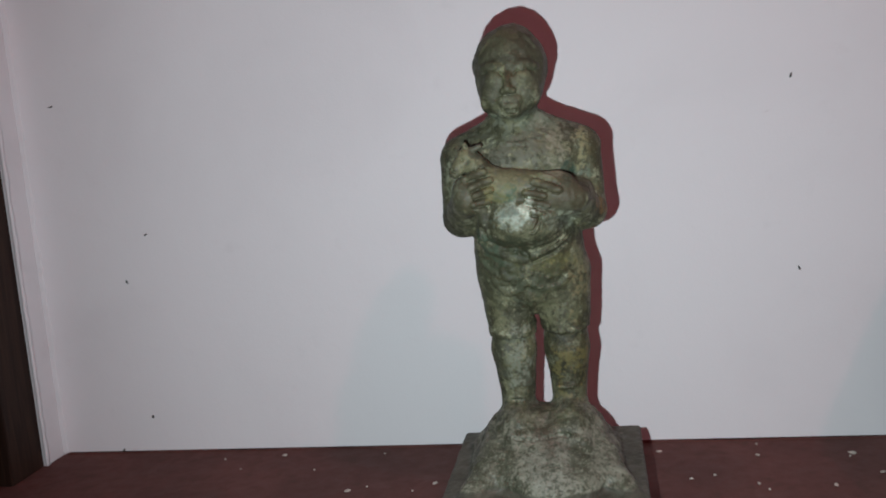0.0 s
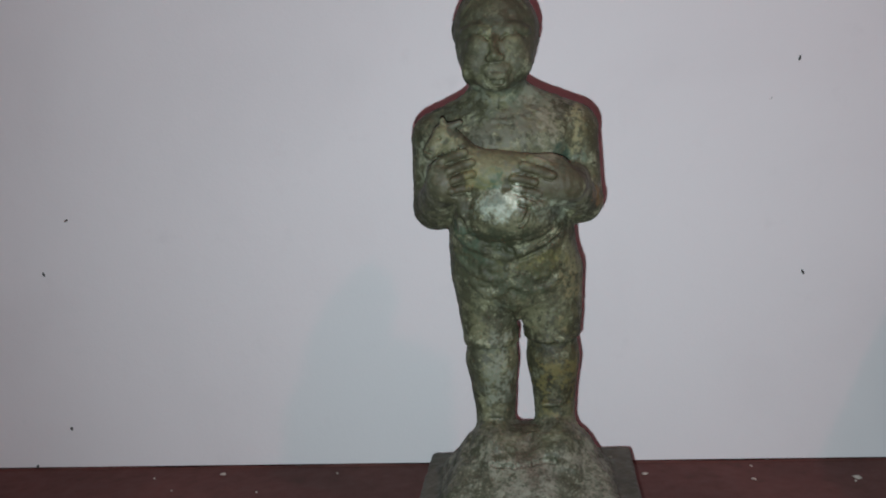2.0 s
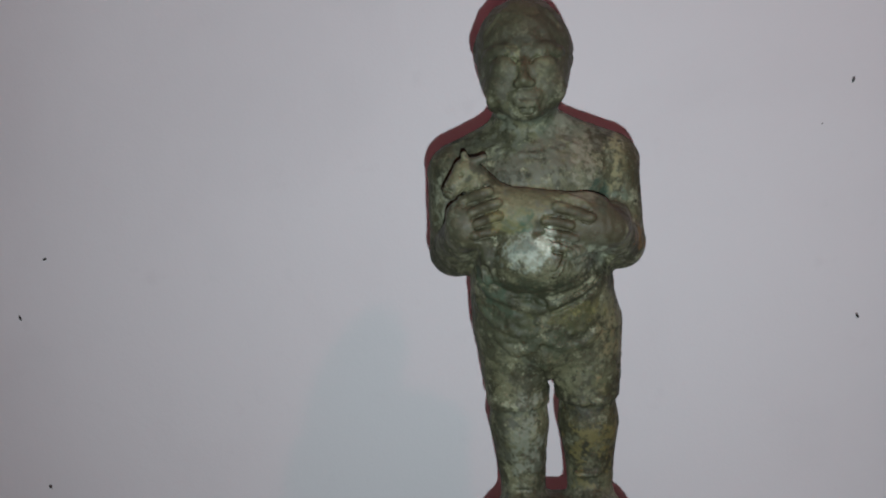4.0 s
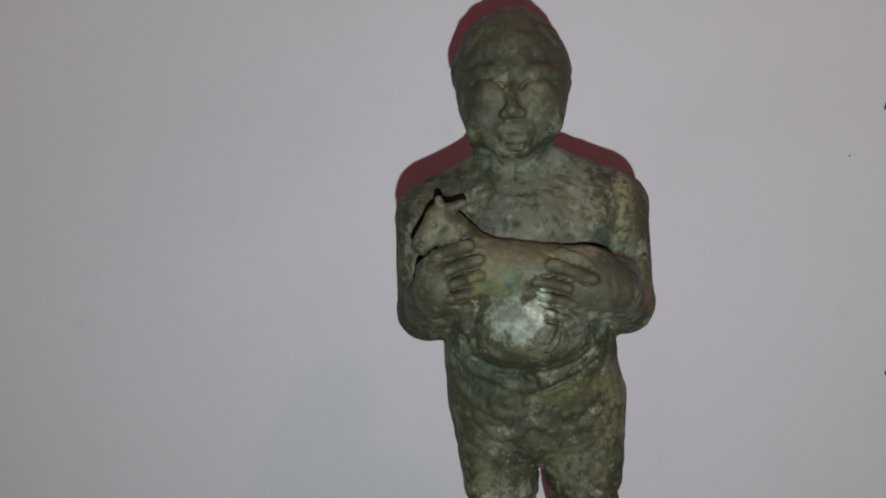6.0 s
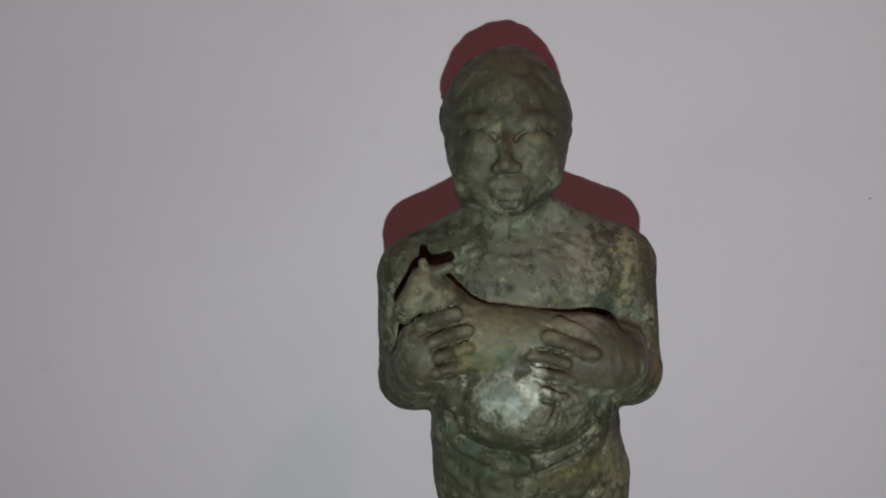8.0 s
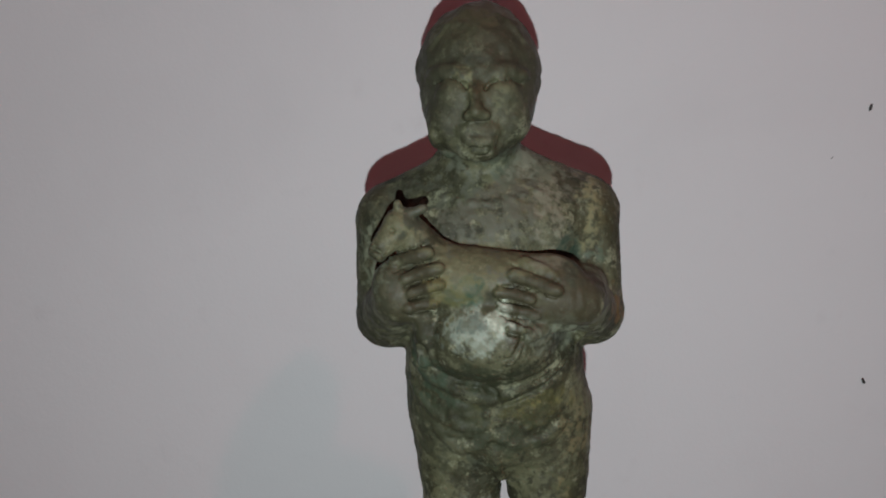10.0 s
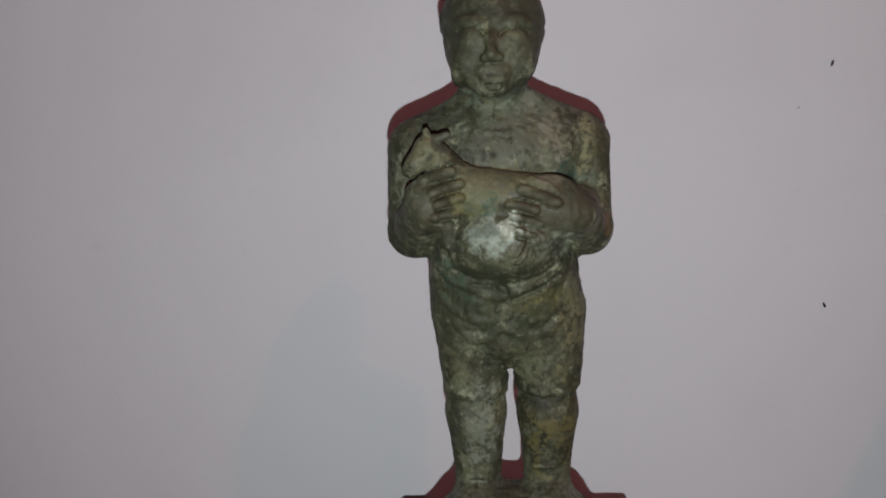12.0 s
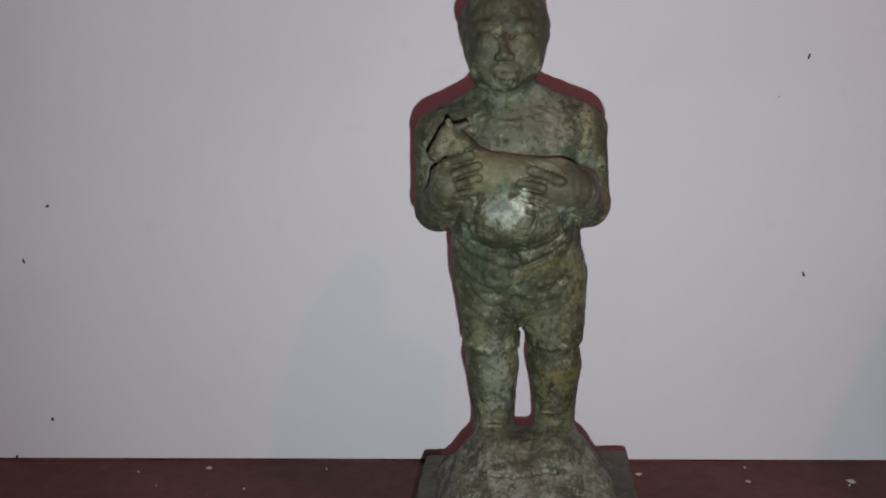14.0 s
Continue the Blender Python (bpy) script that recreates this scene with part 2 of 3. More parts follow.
# ---- the bronze figure: one solid, blended from rounded forms on a fine grid ----
class Clay:
    def __init__(self, low, high, cell):
        self.low, self.cell = np.array(low), cell
        self.n = [int(round((h - l) / cell)) + 1 for l, h in zip(low, high)]
        self.f = np.ones(self.n, np.float32)
        self.ax = [(l + cell * np.arange(n)).astype(np.float32) for l, n in zip(low, self.n)]

    def part_of(self, low, high):
        i0 = [max(0, int((a - l) / self.cell) - 1) for a, l in zip(low, self.low)]
        i1 = [min(n, int((b - l) / self.cell) + 3) for b, l, n in zip(high, self.low, self.n)]
        s = tuple(slice(a, max(a, b)) for a, b in zip(i0, i1))
        x, y, z = (a[q] for a, q in zip(self.ax, s))
        return s, x[:, None, None], y[None, :, None], z[None, None, :]

    def blend(self, s, d, k, cut=False):
        f = self.f[s]
        if cut:
            f = -f
        h = np.clip(0.5 + 0.5 * (f - d) / k, 0, 1)
        r = f + (d - f) * h - k * h * (1 - h)
        self.f[s] = -r if cut else r

    def egg(self, c, r, k=0.006, rx=0, ry=0, rz=0, cut=False):
        """An ellipsoid at c with radii r, turned by degrees."""
        m = max(r) + 2.5 * k + 0.004
        s, x, y, z = self.part_of([v - m for v in c], [v + m for v in c])
        q = np.array(Euler([radians(a) for a in (rx, ry, rz)]).to_matrix()).T.astype(np.float32)
        x, y, z = x - c[0], y - c[1], z - c[2]
        u = [(q[i][0] * x + q[i][1] * y + q[i][2] * z) / r[i] for i in range(3)]
        k0 = np.sqrt(u[0] ** 2 + u[1] ** 2 + u[2] ** 2)
        k1 = np.sqrt(sum((u[i] / r[i]) ** 2 for i in range(3))) + 1e-6
        self.blend(s, k0 * (k0 - 1) / k1, k, cut)

    def limb(self, a, b, ra, rb=None, k=0.005, cut=False, over=None):
        """A round bar from a to b that tapers from ra to rb; over: a level below which it is cut off."""
        rb = ra if rb is None else rb
        a, b = np.array(a, np.float32), np.array(b, np.float32)
        m = max(ra, rb) + 2.5 * k + 0.004
        s, x, y, z = self.part_of(np.minimum(a, b) - m, np.maximum(a, b) + m)
        v = b - a
        t = ((x - a[0]) * v[0] + (y - a[1]) * v[1] + (z - a[2]) * v[2]) / max(float(v @ v), 1e-9)
        t = np.clip(t, 0, 1)
        d = np.sqrt((x - a[0] - t * v[0]) ** 2 + (y - a[1] - t * v[1]) ** 2 + (z - a[2] - t * v[2]) ** 2) - (ra + (rb - ra) * t)
        if over is not None:
            d = np.maximum(d, over - z)
        self.blend(s, d, k, cut)

    def slab(self, low, high, round_by=0.004, k=0.002, skew=0.0):
        s, x, y, z = self.part_of([v - 0.012 for v in low], [v + 0.012 for v in high])
        c, h = [(a + b) / 2 for a, b in zip(low, high)], [(b - a) / 2 - round_by for a, b in zip(low, high)]
        q = [np.abs(x - c[0] - skew * (y - c[1])) - h[0], np.abs(y - c[1]) - h[1], np.abs(z - c[2]) - h[2]]
        d = np.sqrt(sum(np.maximum(v, 0) ** 2 for v in q)) + np.minimum(np.maximum(np.maximum(q[0], q[1]), q[2]), 0) - round_by
        self.blend(s, d, k)

    def front(self, x, z):
        """The y at which a line from the front first meets the clay."""
        i, k = (int(round((v - self.low[j]) / self.cell)) for v, j in ((x, 0), (z, 2)))
        inside = np.nonzero(self.f[i, :, k] < 0)[0]
        return float(self.ax[1][inside[0]]) if len(inside) else None

    def stroke(self, points, r, proud=0.0, k=0.002, cut=False, steps=10):
        """A smooth line of clay laid on (or scraped from) the front along points (x, z)."""
        p = [Vector((a[0], 0, a[1])) for a in points]
        p = [p[0] * 2 - p[1]] + p + [p[-1] * 2 - p[-2]]
        line = []
        for i in range(1, len(p) - 2):
            for j in range(steps + (i == len(p) - 3)):
                t = j / steps
                a, b, c, d = p[i - 1:i + 3]
                line.append(0.5 * (2 * b + (c - a) * t + (2 * a - 5 * b + 4 * c - d) * t * t + (3 * b - a - 3 * c + d) * t ** 3))
        spots = []
        for v in line:
            y = self.front(v.x, v.z)
            if y is not None:
                spots.append((v.x, y + r - proud, v.z))
        for a, b in zip(spots, spots[1:]):
            if abs(a[1] - b[1]) < 0.008:
                self.limb(a, b, r, r, k, cut)

    def rough(self, size, amount, seed, low=-9.0, high=9.0):
        """Uneven skin: smooth random lumps of that size, between two levels."""
        g = np.random.default_rng(seed)
        i0, i1 = (int(np.clip((v - self.low[2]) / self.cell, 0, self.n[2])) for v in (low, high))
        shape = [self.n[0], self.n[1], i1 - i0]
        lat = g.standard_normal([int(n * self.cell / size) + 3 for n in shape]).astype(np.float32)
        for axis, n in enumerate(shape):
            u = np.arange(n) * self.cell / size
            i, w = u.astype(int), (u - u.astype(int)).astype(np.float32)
            w = w * w * (3 - 2 * w)
            w = w.reshape([-1 if j == axis else 1 for j in range(3)])
            lat = np.take(lat, i, axis) * (1 - w) + np.take(lat, i + 1, axis) * w
        self.f[:, :, i0:i1] += lat * amount

    def mesh(self, name):
        """Turns the clay's skin into a mesh of quads."""
        f, n = self.f, self.n
        s = f < 0
        sub = lambda a, i, j, k: a[i:n[0] - 1 + i, j:n[1] - 1 + j, k:n[2] - 1 + k]
        corners = [(i, j, k) for i in (0, 1) for j in (0, 1) for k in (0, 1)]
        count = sum(sub(s, *c).astype(np.int8) for c in corners)
        cells = np.argwhere((count > 0) & (count < 8))
        index = np.full([v - 1 for v in n], -1, np.int32)
        index[tuple(cells.T)] = np.arange(len(cells))
        value = {c: f[tuple((cells + c).T)] for c in corners}
        total, hits = np.zeros((len(cells), 3)), np.zeros(len(cells))
        for c in corners:
            for axis in range(3):
                if c[axis]:
                    continue
                d = tuple(v + (a == axis) for a, v in enumerate(c))
                a, b = value[c], value[d]
                cross = (a < 0) != (b < 0)
                t = np.where(cross, a / np.where(cross, a - b, 1), 0)
                p = np.repeat(np.array([c], float), len(cells), 0)
                p[:, axis] += t
                total += p * cross[:, None]
                hits += cross
        verts = self.low + self.cell * (cells + total / hits[:, None])
        quads = []
        for axis in range(3):
            u, v = [(1, 2), (2, 0), (0, 1)][axis]
            lo = [slice(1, m - 1) for m in n]
            lo[axis] = slice(0, n[axis] - 1)
            hi = list(lo)
            hi[axis] = slice(1, n[axis])
            a, b = s[tuple(lo)], s[tuple(hi)]
            at = np.argwhere(a != b)
            out = a[tuple(at.T)]
            at[:, u] += 1
            at[:, v] += 1
            du, dv = np.eye(3, dtype=int)[u], np.eye(3, dtype=int)[v]
            q = np.stack([index[tuple((at - o).T)] for o in (du + dv, dv, 0 * du, du)], 1)
            quads.append(np.where(out[:, None], q, q[:, ::-1]))
        quads = np.concatenate(quads)
        for share in (0.5, -0.52) * 4:
            total, hits = np.zeros_like(verts), np.zeros(len(verts))
            for i in range(4):
                for j in (1, 3):
                    other = verts[quads[:, (i + j) % 4]]
                    for axis in range(3):
                        total[:, axis] += np.bincount(quads[:, i], other[:, axis], len(verts))
                    hits += np.bincount(quads[:, i], minlength=len(verts))
            verts = verts * (1 - share) + share * total / np.maximum(hits, 1)[:, None]
        me = bpy.data.meshes.new(name)
        me.vertices.add(len(verts))
        me.vertices.foreach_set("co", verts.astype(np.float32).ravel())
        me.loops.add(quads.size)
        me.loops.foreach_set("vertex_index", quads.astype(np.int32).ravel())
        me.polygons.add(len(quads))
        me.polygons.foreach_set("loop_start", np.arange(0, quads.size, 4, dtype=np.int32))
        me.polygons.foreach_set("use_smooth", np.ones(len(quads), bool))
        me.update(calc_edges=True)
        me.validate()
        return me


def statue():
    c = Clay((-0.125, -0.395, -0.004), (0.130, -0.165, 0.540), 0.001)
    # legs, feet and loincloth
    for x, s in ((-0.0255, -1), (0.0295, 1)):
        c.limb((x, -0.246, 0.235), (x, -0.247, 0.195), 0.0226, 0.0222)
        c.limb((x, -0.247, 0.195), (x + 0.001 - 0.001 * s, -0.244, 0.152), 0.0222, 0.0174, 0.008)
        c.limb((x, -0.244, 0.160), (x, -0.248, 0.112), 0.0174, 0.0185, 0.005)
        c.egg((x + 0.001 * s, -0.240, 0.180), (0.0185, 0.020, 0.034), 0.008)
        c.egg((x + 0.001 * s, -0.270, 0.122), (0.0180, 0.029, 0.017), 0.007)
        c.limb((x - 0.0005 * s, -0.246, 0.275), (x, -0.248, 0.214), 0.0285, 0.0250, 0.0015, over=0.2145 + 0.002 * s)
        c.limb((x, -0.246, 0.275), (x, -0.246, 0.240), 0.029, 0.026, 0.006)
    c.egg((-0.0025, -0.243, 0.280), (0.0555, 0.044, 0.052), 0.008)
    c.egg((-0.0025, -0.248, 0.308), (0.0558, 0.047, 0.050), 0.010)
    c.egg((-0.006, -0.268, 0.336), (0.0450, 0.050, 0.034), 0.012)
    c.egg((-0.003, -0.236, 0.380), (0.0640, 0.036, 0.050), 0.014)
    c.egg((-0.004, -0.232, 0.402), (0.0760, 0.031, 0.027), 0.012)
    c.egg((-0.004, -0.246, 0.392), (0.0600, 0.034, 0.030), 0.012)
    # neck and shoulders
    c.limb((-0.008, -0.236, 0.415), (-0.009, -0.240, 0.452), 0.027, 0.023, 0.012)
    c.limb((-0.030, -0.236, 0.424), (-0.062, -0.236, 0.402), 0.012, 0.019, 0.012)
    c.limb((0.018, -0.236, 0.427), (0.052, -0.236, 0.404), 0.012, 0.019, 0.012)
    # arms
    c.limb((-0.0665, -0.236, 0.396), (-0.0695, -0.242, 0.338), 0.0205, 0.0190, 0.008)
    c.limb((0.0570, -0.236, 0.398), (0.0600, -0.242, 0.338), 0.0208, 0.0190, 0.008)
    c.limb((-0.0690, -0.243, 0.336), (-0.0600, -0.284, 0.358), 0.0185, 0.0150, 0.006)
    c.limb((0.0600, -0.243, 0.336), (0.0470, -0.286, 0.356), 0.0185, 0.0150, 0.006)
    # the small animal-shaped form held before the chest: a plain bar with a knob, two tips and a stub
    c.limb((-0.034, -0.288, 0.3705), (0.028, -0.288, 0.3615), 0.0200, 0.0200, 0.004)
    c.egg((0.030, -0.290, 0.3675), (0.021, 0.018, 0.0150), 0.004)
    c.limb((-0.036, -0.288, 0.377), (-0.054, -0.291, 0.402), 0.0150, 0.0105, 0.005)
    c.limb((-0.055, -0.296, 0.402), (-0.0670, -0.301, 0.389), 0.0098, 0.0058, 0.003)
    c.limb((-0.0540, -0.297, 0.408), (-0.0555, -0.297, 0.4150), 0.0042, 0.0026, 0.0015)
    c.limb((-0.050, -0.297, 0.409), (-0.0410, -0.296, 0.4120), 0.0036, 0.0024, 0.0015)
    c.stroke(((-0.0700, 0.3915), (-0.0665, 0.3900), (-0.0640, 0.3880)), 0.0008, 0.0004, 0.0006, cut=True)
    c.limb((0.0085, -0.309, 0.346), (0.0065, -0.314, 0.334), 0.0052, 0.0042, 0.002)
    c.limb((0.0065, -0.314, 0.334), (0.0045, -0.315, 0.3285), 0.0040, 0.0034, 0.002)
    c.limb((-0.042, -0.297, 0.350), (-0.042, -0.295, 0.324), 0.0070, 0.0060, 0.003)
    c.egg((-0.0585, c.front(-0.0585, 0.4010) + 0.0004, 0.4010), (0.0016, 0.0014, 0.0014), 0.001, cut=True)
    c.egg((0.046, -0.264, 0.3610), (0.0190, 0.0230, 0.0120), 0.005)
    # palms and fingers
    c.egg((-0.0570, -0.294, 0.364), (0.0150, 0.013, 0.0190), 0.006, ry=-20)
    c.egg((0.0360, -0.296, 0.358), (0.0230, 0.013, 0.0150), 0.006, ry=12)
    for x0, z0, x1, z1, r in ((-0.0590, 0.3815, -0.0388, 0.3878, 0.0036), (-0.0520, 0.3735, -0.0332, 0.3794, 0.0035), (-0.0490, 0.3655, -0.0325, 0.3706, 0.0033), (-0.0510, 0.3571, -0.0366, 0.3592, 0.0034),
                              (0.0317, 0.3660, 0.0082, 0.3744, 0.0037), (0.0176, 0.3612, -0.0008, 0.3652, 0.0030), (0.0204, 0.3515, 0.0003, 0.3568, 0.0031), (0.0150, 0.3430, 0.0046, 0.3472, 0.0030)):
        mid = ((x0 + x1) / 2, (z0 + z1) / 2 + 0.0006)
        c.stroke(((x0, z0), mid, (x1, z1)), r, r * 1.15, 0.0008, steps=4)
        # a groove on either side
        for side in (1.25, -1.25):
            c.stroke(((x0, z0 + side * r), (mid[0], mid[1] + side * r), (x1, z1 + side * r)), 0.0008, 0.0004, 0.0006, cut=True, steps=4)
    c.stroke(((0.0150, 0.3800), (0.0210, 0.3770), (0.0300, 0.3735)), 0.0030, 0.0012, 0.002)
    # cloth folds round the hips
    c.stroke(((0.0500, 0.3310), (0.0410, 0.3240), (0.0330, 0.3170), (0.0220, 0.3100), (0.0100, 0.3055), (0.0010, 0.3010)), 0.0040, 0.0014, 0.0025)
    c.stroke(((0.0440, 0.3310), (0.0350, 0.3235), (0.0200, 0.3172), (0.0080, 0.3150)), 0.0022, 0.0009, 0.0016)
    c.stroke(((0.0480, 0.3290), (0.0400, 0.3200), (0.0300, 0.3130), (0.0190, 0.3080)), 0.0009, 0.0004, 0.0008, cut=True)
    c.stroke(((0.0500, 0.3255), (0.0424, 0.3190), (0.0363, 0.3115), (0.0251, 0.3035), (0.0124, 0.2985), (0.0017, 0.2945)), 0.0011, 0.0007, 0.0010, cut=True)
    # the flap of cloth over the belly and the crease beside it
    c.stroke(((0.0120, 0.3395), (0.0220, 0.3415), (0.0320, 0.3432), (0.0420, 0.3435)), 0.0030, 0.0016, 0.0020)
    c.stroke(((0.0125, 0.3415), (0.0095, 0.3360), (0.0060, 0.3300), (0.0020, 0.3286)), 0.0010, 0.0006, 0.0010, cut=True)
    # underside of the belly
    c.stroke(((-0.0460, 0.3330), (-0.0400, 0.3180), (-0.0250, 0.3105), (-0.0120, 0.3095), (-0.0030, 0.3020)), 0.0016, 0.0006, 0.0030, cut=True)
    c.stroke(((-0.0500, 0.3180), (-0.0380, 0.3080), (-0.0220, 0.3030), (-0.0060, 0.2975)), 0.0030, 0.0002, 0.0030)
    c.stroke(((-0.052, 0.300), (-0.036, 0.284), (-0.016, 0.279), (0.000, 0.284)), 0.0028, 0.0003, 0.003)
    c.stroke(((-0.038, 0.276), (-0.026, 0.264), (-0.014, 0.266), (-0.006, 0.276), (0.004, 0.276)), 0.0030, 0.0004, 0.003)
    c.stroke(((0.002, 0.270), (0.014, 0.266), (0.026, 0.268), (0.036, 0.277)), 0.0030, 0.0004, 0.003)
    c.egg((0.000, c.front(0.0, 0.272) + 0.001, 0.272), (0.0050, 0.0026, 0.0045), 0.002)
    c.stroke(((-0.004, 0.262), (-0.003, 0.250), (0.000, 0.238)), 0.0030, 0.0014, 0.002)
    for x in (-0.0255, 0.0305):
        c.stroke(((x - 0.019, 0.2175), (x, 0.2165), (x + 0.019, 0.2185)), 0.0022, 0.0006, 0.0015)
    # the narrow slot between the thighs
    for z, r in ((0.2340, 0.0024), (0.2305, 0.0030), (0.2275, 0.0036)):
        c.limb((r - 0.0020, -0.320, z), (r - 0.0020, -0.180, z), r, r, 0.0015, cut=True)
    # worn knobs of the knotted cloth
    g = random.Random(12)
    for i in range(34):
        x, z = g.uniform(-0.030, 0.026), g.uniform(0.266, 0.294)
        r = g.uniform(0.0016, 0.0032)
        c.egg((x, c.front(x, z) + r * 0.62, z), (r * 1.3, r, r), 0.0020)
    # head
    c.egg((-0.0075, -0.246, 0.487), (0.0365, 0.041, 0.0395), 0.006)
    c.egg((-0.0060, -0.236, 0.5155), (0.0200, 0.0220, 0.0125), 0.006)
    c.egg((-0.0085, -0.260, 0.466), (0.0318, 0.033, 0.0305), 0.010)
    for x in (-0.026, 0.009):
        c.egg((x, -0.276, 0.458), (0.0110, 0.0120, 0.0120), 0.008)
    c.egg((-0.0090, -0.284, 0.4430), (0.0110, 0.0080, 0.0065), 0.012)
    # shut, swollen eyes under a creased brow
    for x in (-0.0205, 0.0035):
        c.egg((x, -0.2915, 0.4825), (0.0100, 0.0032, 0.0032), 0.006, cut=True)
        c.egg((x, -0.2845, 0.4745), (0.0095, 0.0060, 0.0066), 0.006)
    c.stroke(((-0.0325, 0.4805), (-0.0230, 0.4832), (-0.0160, 0.4797), (-0.0128, 0.4745)), 0.0012, 0.0006, 0.001, cut=True)
    c.stroke(((-0.0052, 0.4755), (-0.0010, 0.4800), (0.0070, 0.4822), (0.0160, 0.4790)), 0.0011, 0.0002, 0.001, cut=True)
    c.stroke(((-0.0340, 0.4850), (-0.0230, 0.4875), (-0.0120, 0.4830)), 0.0030, 0.0006, 0.003)
    c.stroke(((-0.0055, 0.4830), (0.0060, 0.4870), (0.0170, 0.4835)), 0.0030, 0.0006, 0.003)
    c.limb((-0.0100, -0.2885, 0.4780), (-0.0105, -0.2975, 0.4650), 0.0022, 0.0034, 0.004)
    c.egg((-0.0100, -0.2945, 0.4632), (0.0060, 0.0040, 0.0030), 0.003)
    for x in (-0.0148, -0.0054):
        c.egg((x, c.front(x, 0.4620) + 0.0022, 0.4620), (0.0028, 0.0030, 0.0024), 0.0025)
        c.egg((x + 0.0004, c.front(x, 0.4592) + 0.0006, 0.4592), (0.0016, 0.0016, 0.0010), 0.0012, cut=True)
    c.stroke(((-0.0178, 0.4535), (-0.0135, 0.4553), (-0.0092, 0.4545), (-0.0050, 0.4553), (-0.0008, 0.4532)), 0.0028, 0.0012, 0.0030)
    c.stroke(((-0.0150, 0.4492), (-0.0090, 0.4472), (-0.0030, 0.4492)), 0.0032, 0.0016, 0.0030)
    c.stroke(((-0.0130, 0.4436), (-0.0088, 0.4428), (-0.0045, 0.4436)), 0.0014, 0.0003, 0.0020, cut=True)
    c.egg((-0.0425, -0.244, 0.488), (0.0022, 0.0060, 0.0085), 0.003, ry=-6)
    c.egg((0.0275, -0.244, 0.482), (0.0022, 0.0060, 0.0095), 0.003, ry=6)
    c.stroke(((-0.0340, 0.4530), (-0.0320, 0.4460), (-0.0250, 0.4400)), 0.0026, 0.0010, 0.002)
    for i in range(16):
        a = -1.15 + 2.3 * i / 15
        x = -0.0075 + 0.030 * math.sin(a)
        c.stroke(((x, 0.4900 + 0.023 * math.cos(a)), (x * 0.75 - 0.002, 0.4990 + 0.0225 * math.cos(a))), 0.0014, -0.0002, 0.0016, steps=4)
    # a worn band of small bumps at the base of the neck
    for i in range(9):
        x = -0.036 + 0.0075 * i
        y = c.front(x, 0.4145 - 0.004 * math.cos((i - 4) * 0.5))
        c.egg((x, y + 0.0006, 0.4145 - 0.004 * math.cos((i - 4) * 0.5)), (0.0030, 0.0016, 0.0022), 0.002)
    # earth mound and plate
    c.egg((0.001, -0.268, 0.075), (0.0800, 0.086, 0.0480), 0.010)
    for x0, x1, y1 in ((-0.032, -0.078, -0.352), (0.034, 0.080, -0.350), (-0.034, -0.074, -0.215), (0.036, 0.074, -0.215), (0.002, 0.004, -0.362)):
        c.limb((x0, -0.262, 0.108), (x1, y1, 0.066), 0.0200, 0.0150, 0.014)
    c.egg((0.003, -0.258, 0.112), (0.0560, 0.044, 0.0200), 0.012)
    c.egg((0.010, -0.325, 0.080), (0.0500, 0.040, 0.0240), 0.012)
    for x, s in ((-0.0255, -1), (0.0295, 1)):
        c.limb((x, -0.262, 0.124), (x + 0.003 * s, -0.300, 0.108), 0.0165, 0.0130, 0.006)
    c.egg((0.002, -0.296, 0.1330), (0.0085, 0.018, 0.0120), 0.007, cut=True)
    c.egg((-0.0530, -0.250, 0.1090), (0.0065, 0.0065, 0.0055), 0.003)
    c.egg((0.0255, -0.262, 0.1560), (0.0110, 0.0050, 0.0030), 0.003)
    c.stroke(((-0.0300, 0.1185), (-0.0100, 0.1165), (0.0120, 0.1195), (0.0260, 0.1185)), 0.0016, 0.0008, 0.002, cut=True)
    c.slab((-0.0996, -0.378, 0.0), (0.1014, -0.173, 0.0755), 0.004, 0.004, 0.055)
    # uneven skin
    c.rough(0.0180, 0.00025, 3)
    c.rough(0.0060, 0.00014, 4)
    c.rough(0.0028, 0.00022, 5)
    c.rough(0.0110, 0.00080, 6, 0.080, 0.145)
    c.rough(0.0050, 0.00050, 7, 0.0805, 0.140)
    c.rough(0.0065, 0.00055, 8, 0.482, 0.54)
    return c.mesh("statue")


def settle(me):
    """Turns the figure a little on its base and leans it forward; the base's underside stays level."""
    co = np.empty(len(me.vertices) * 3, np.float32)
    me.vertices.foreach_get("co", co)
    x, y, z = co.reshape(-1, 3).T.astype(float)
    grow = np.clip(z / 0.0755, 0, 1)
    new_co = np.stack((x + 0.020 * y - 0.010 * z + 0.0069, -0.020 * x + y - 0.025 * z + 0.0108, z + grow * (0.009 * x + 0.026 * y - 0.0005)), 1)
    new_co[:, 2] = np.maximum(new_co[:, 2], 0.0)
    me.vertices.foreach_set("co", new_co.astype(np.float32).ravel())
    me.update()
    return me


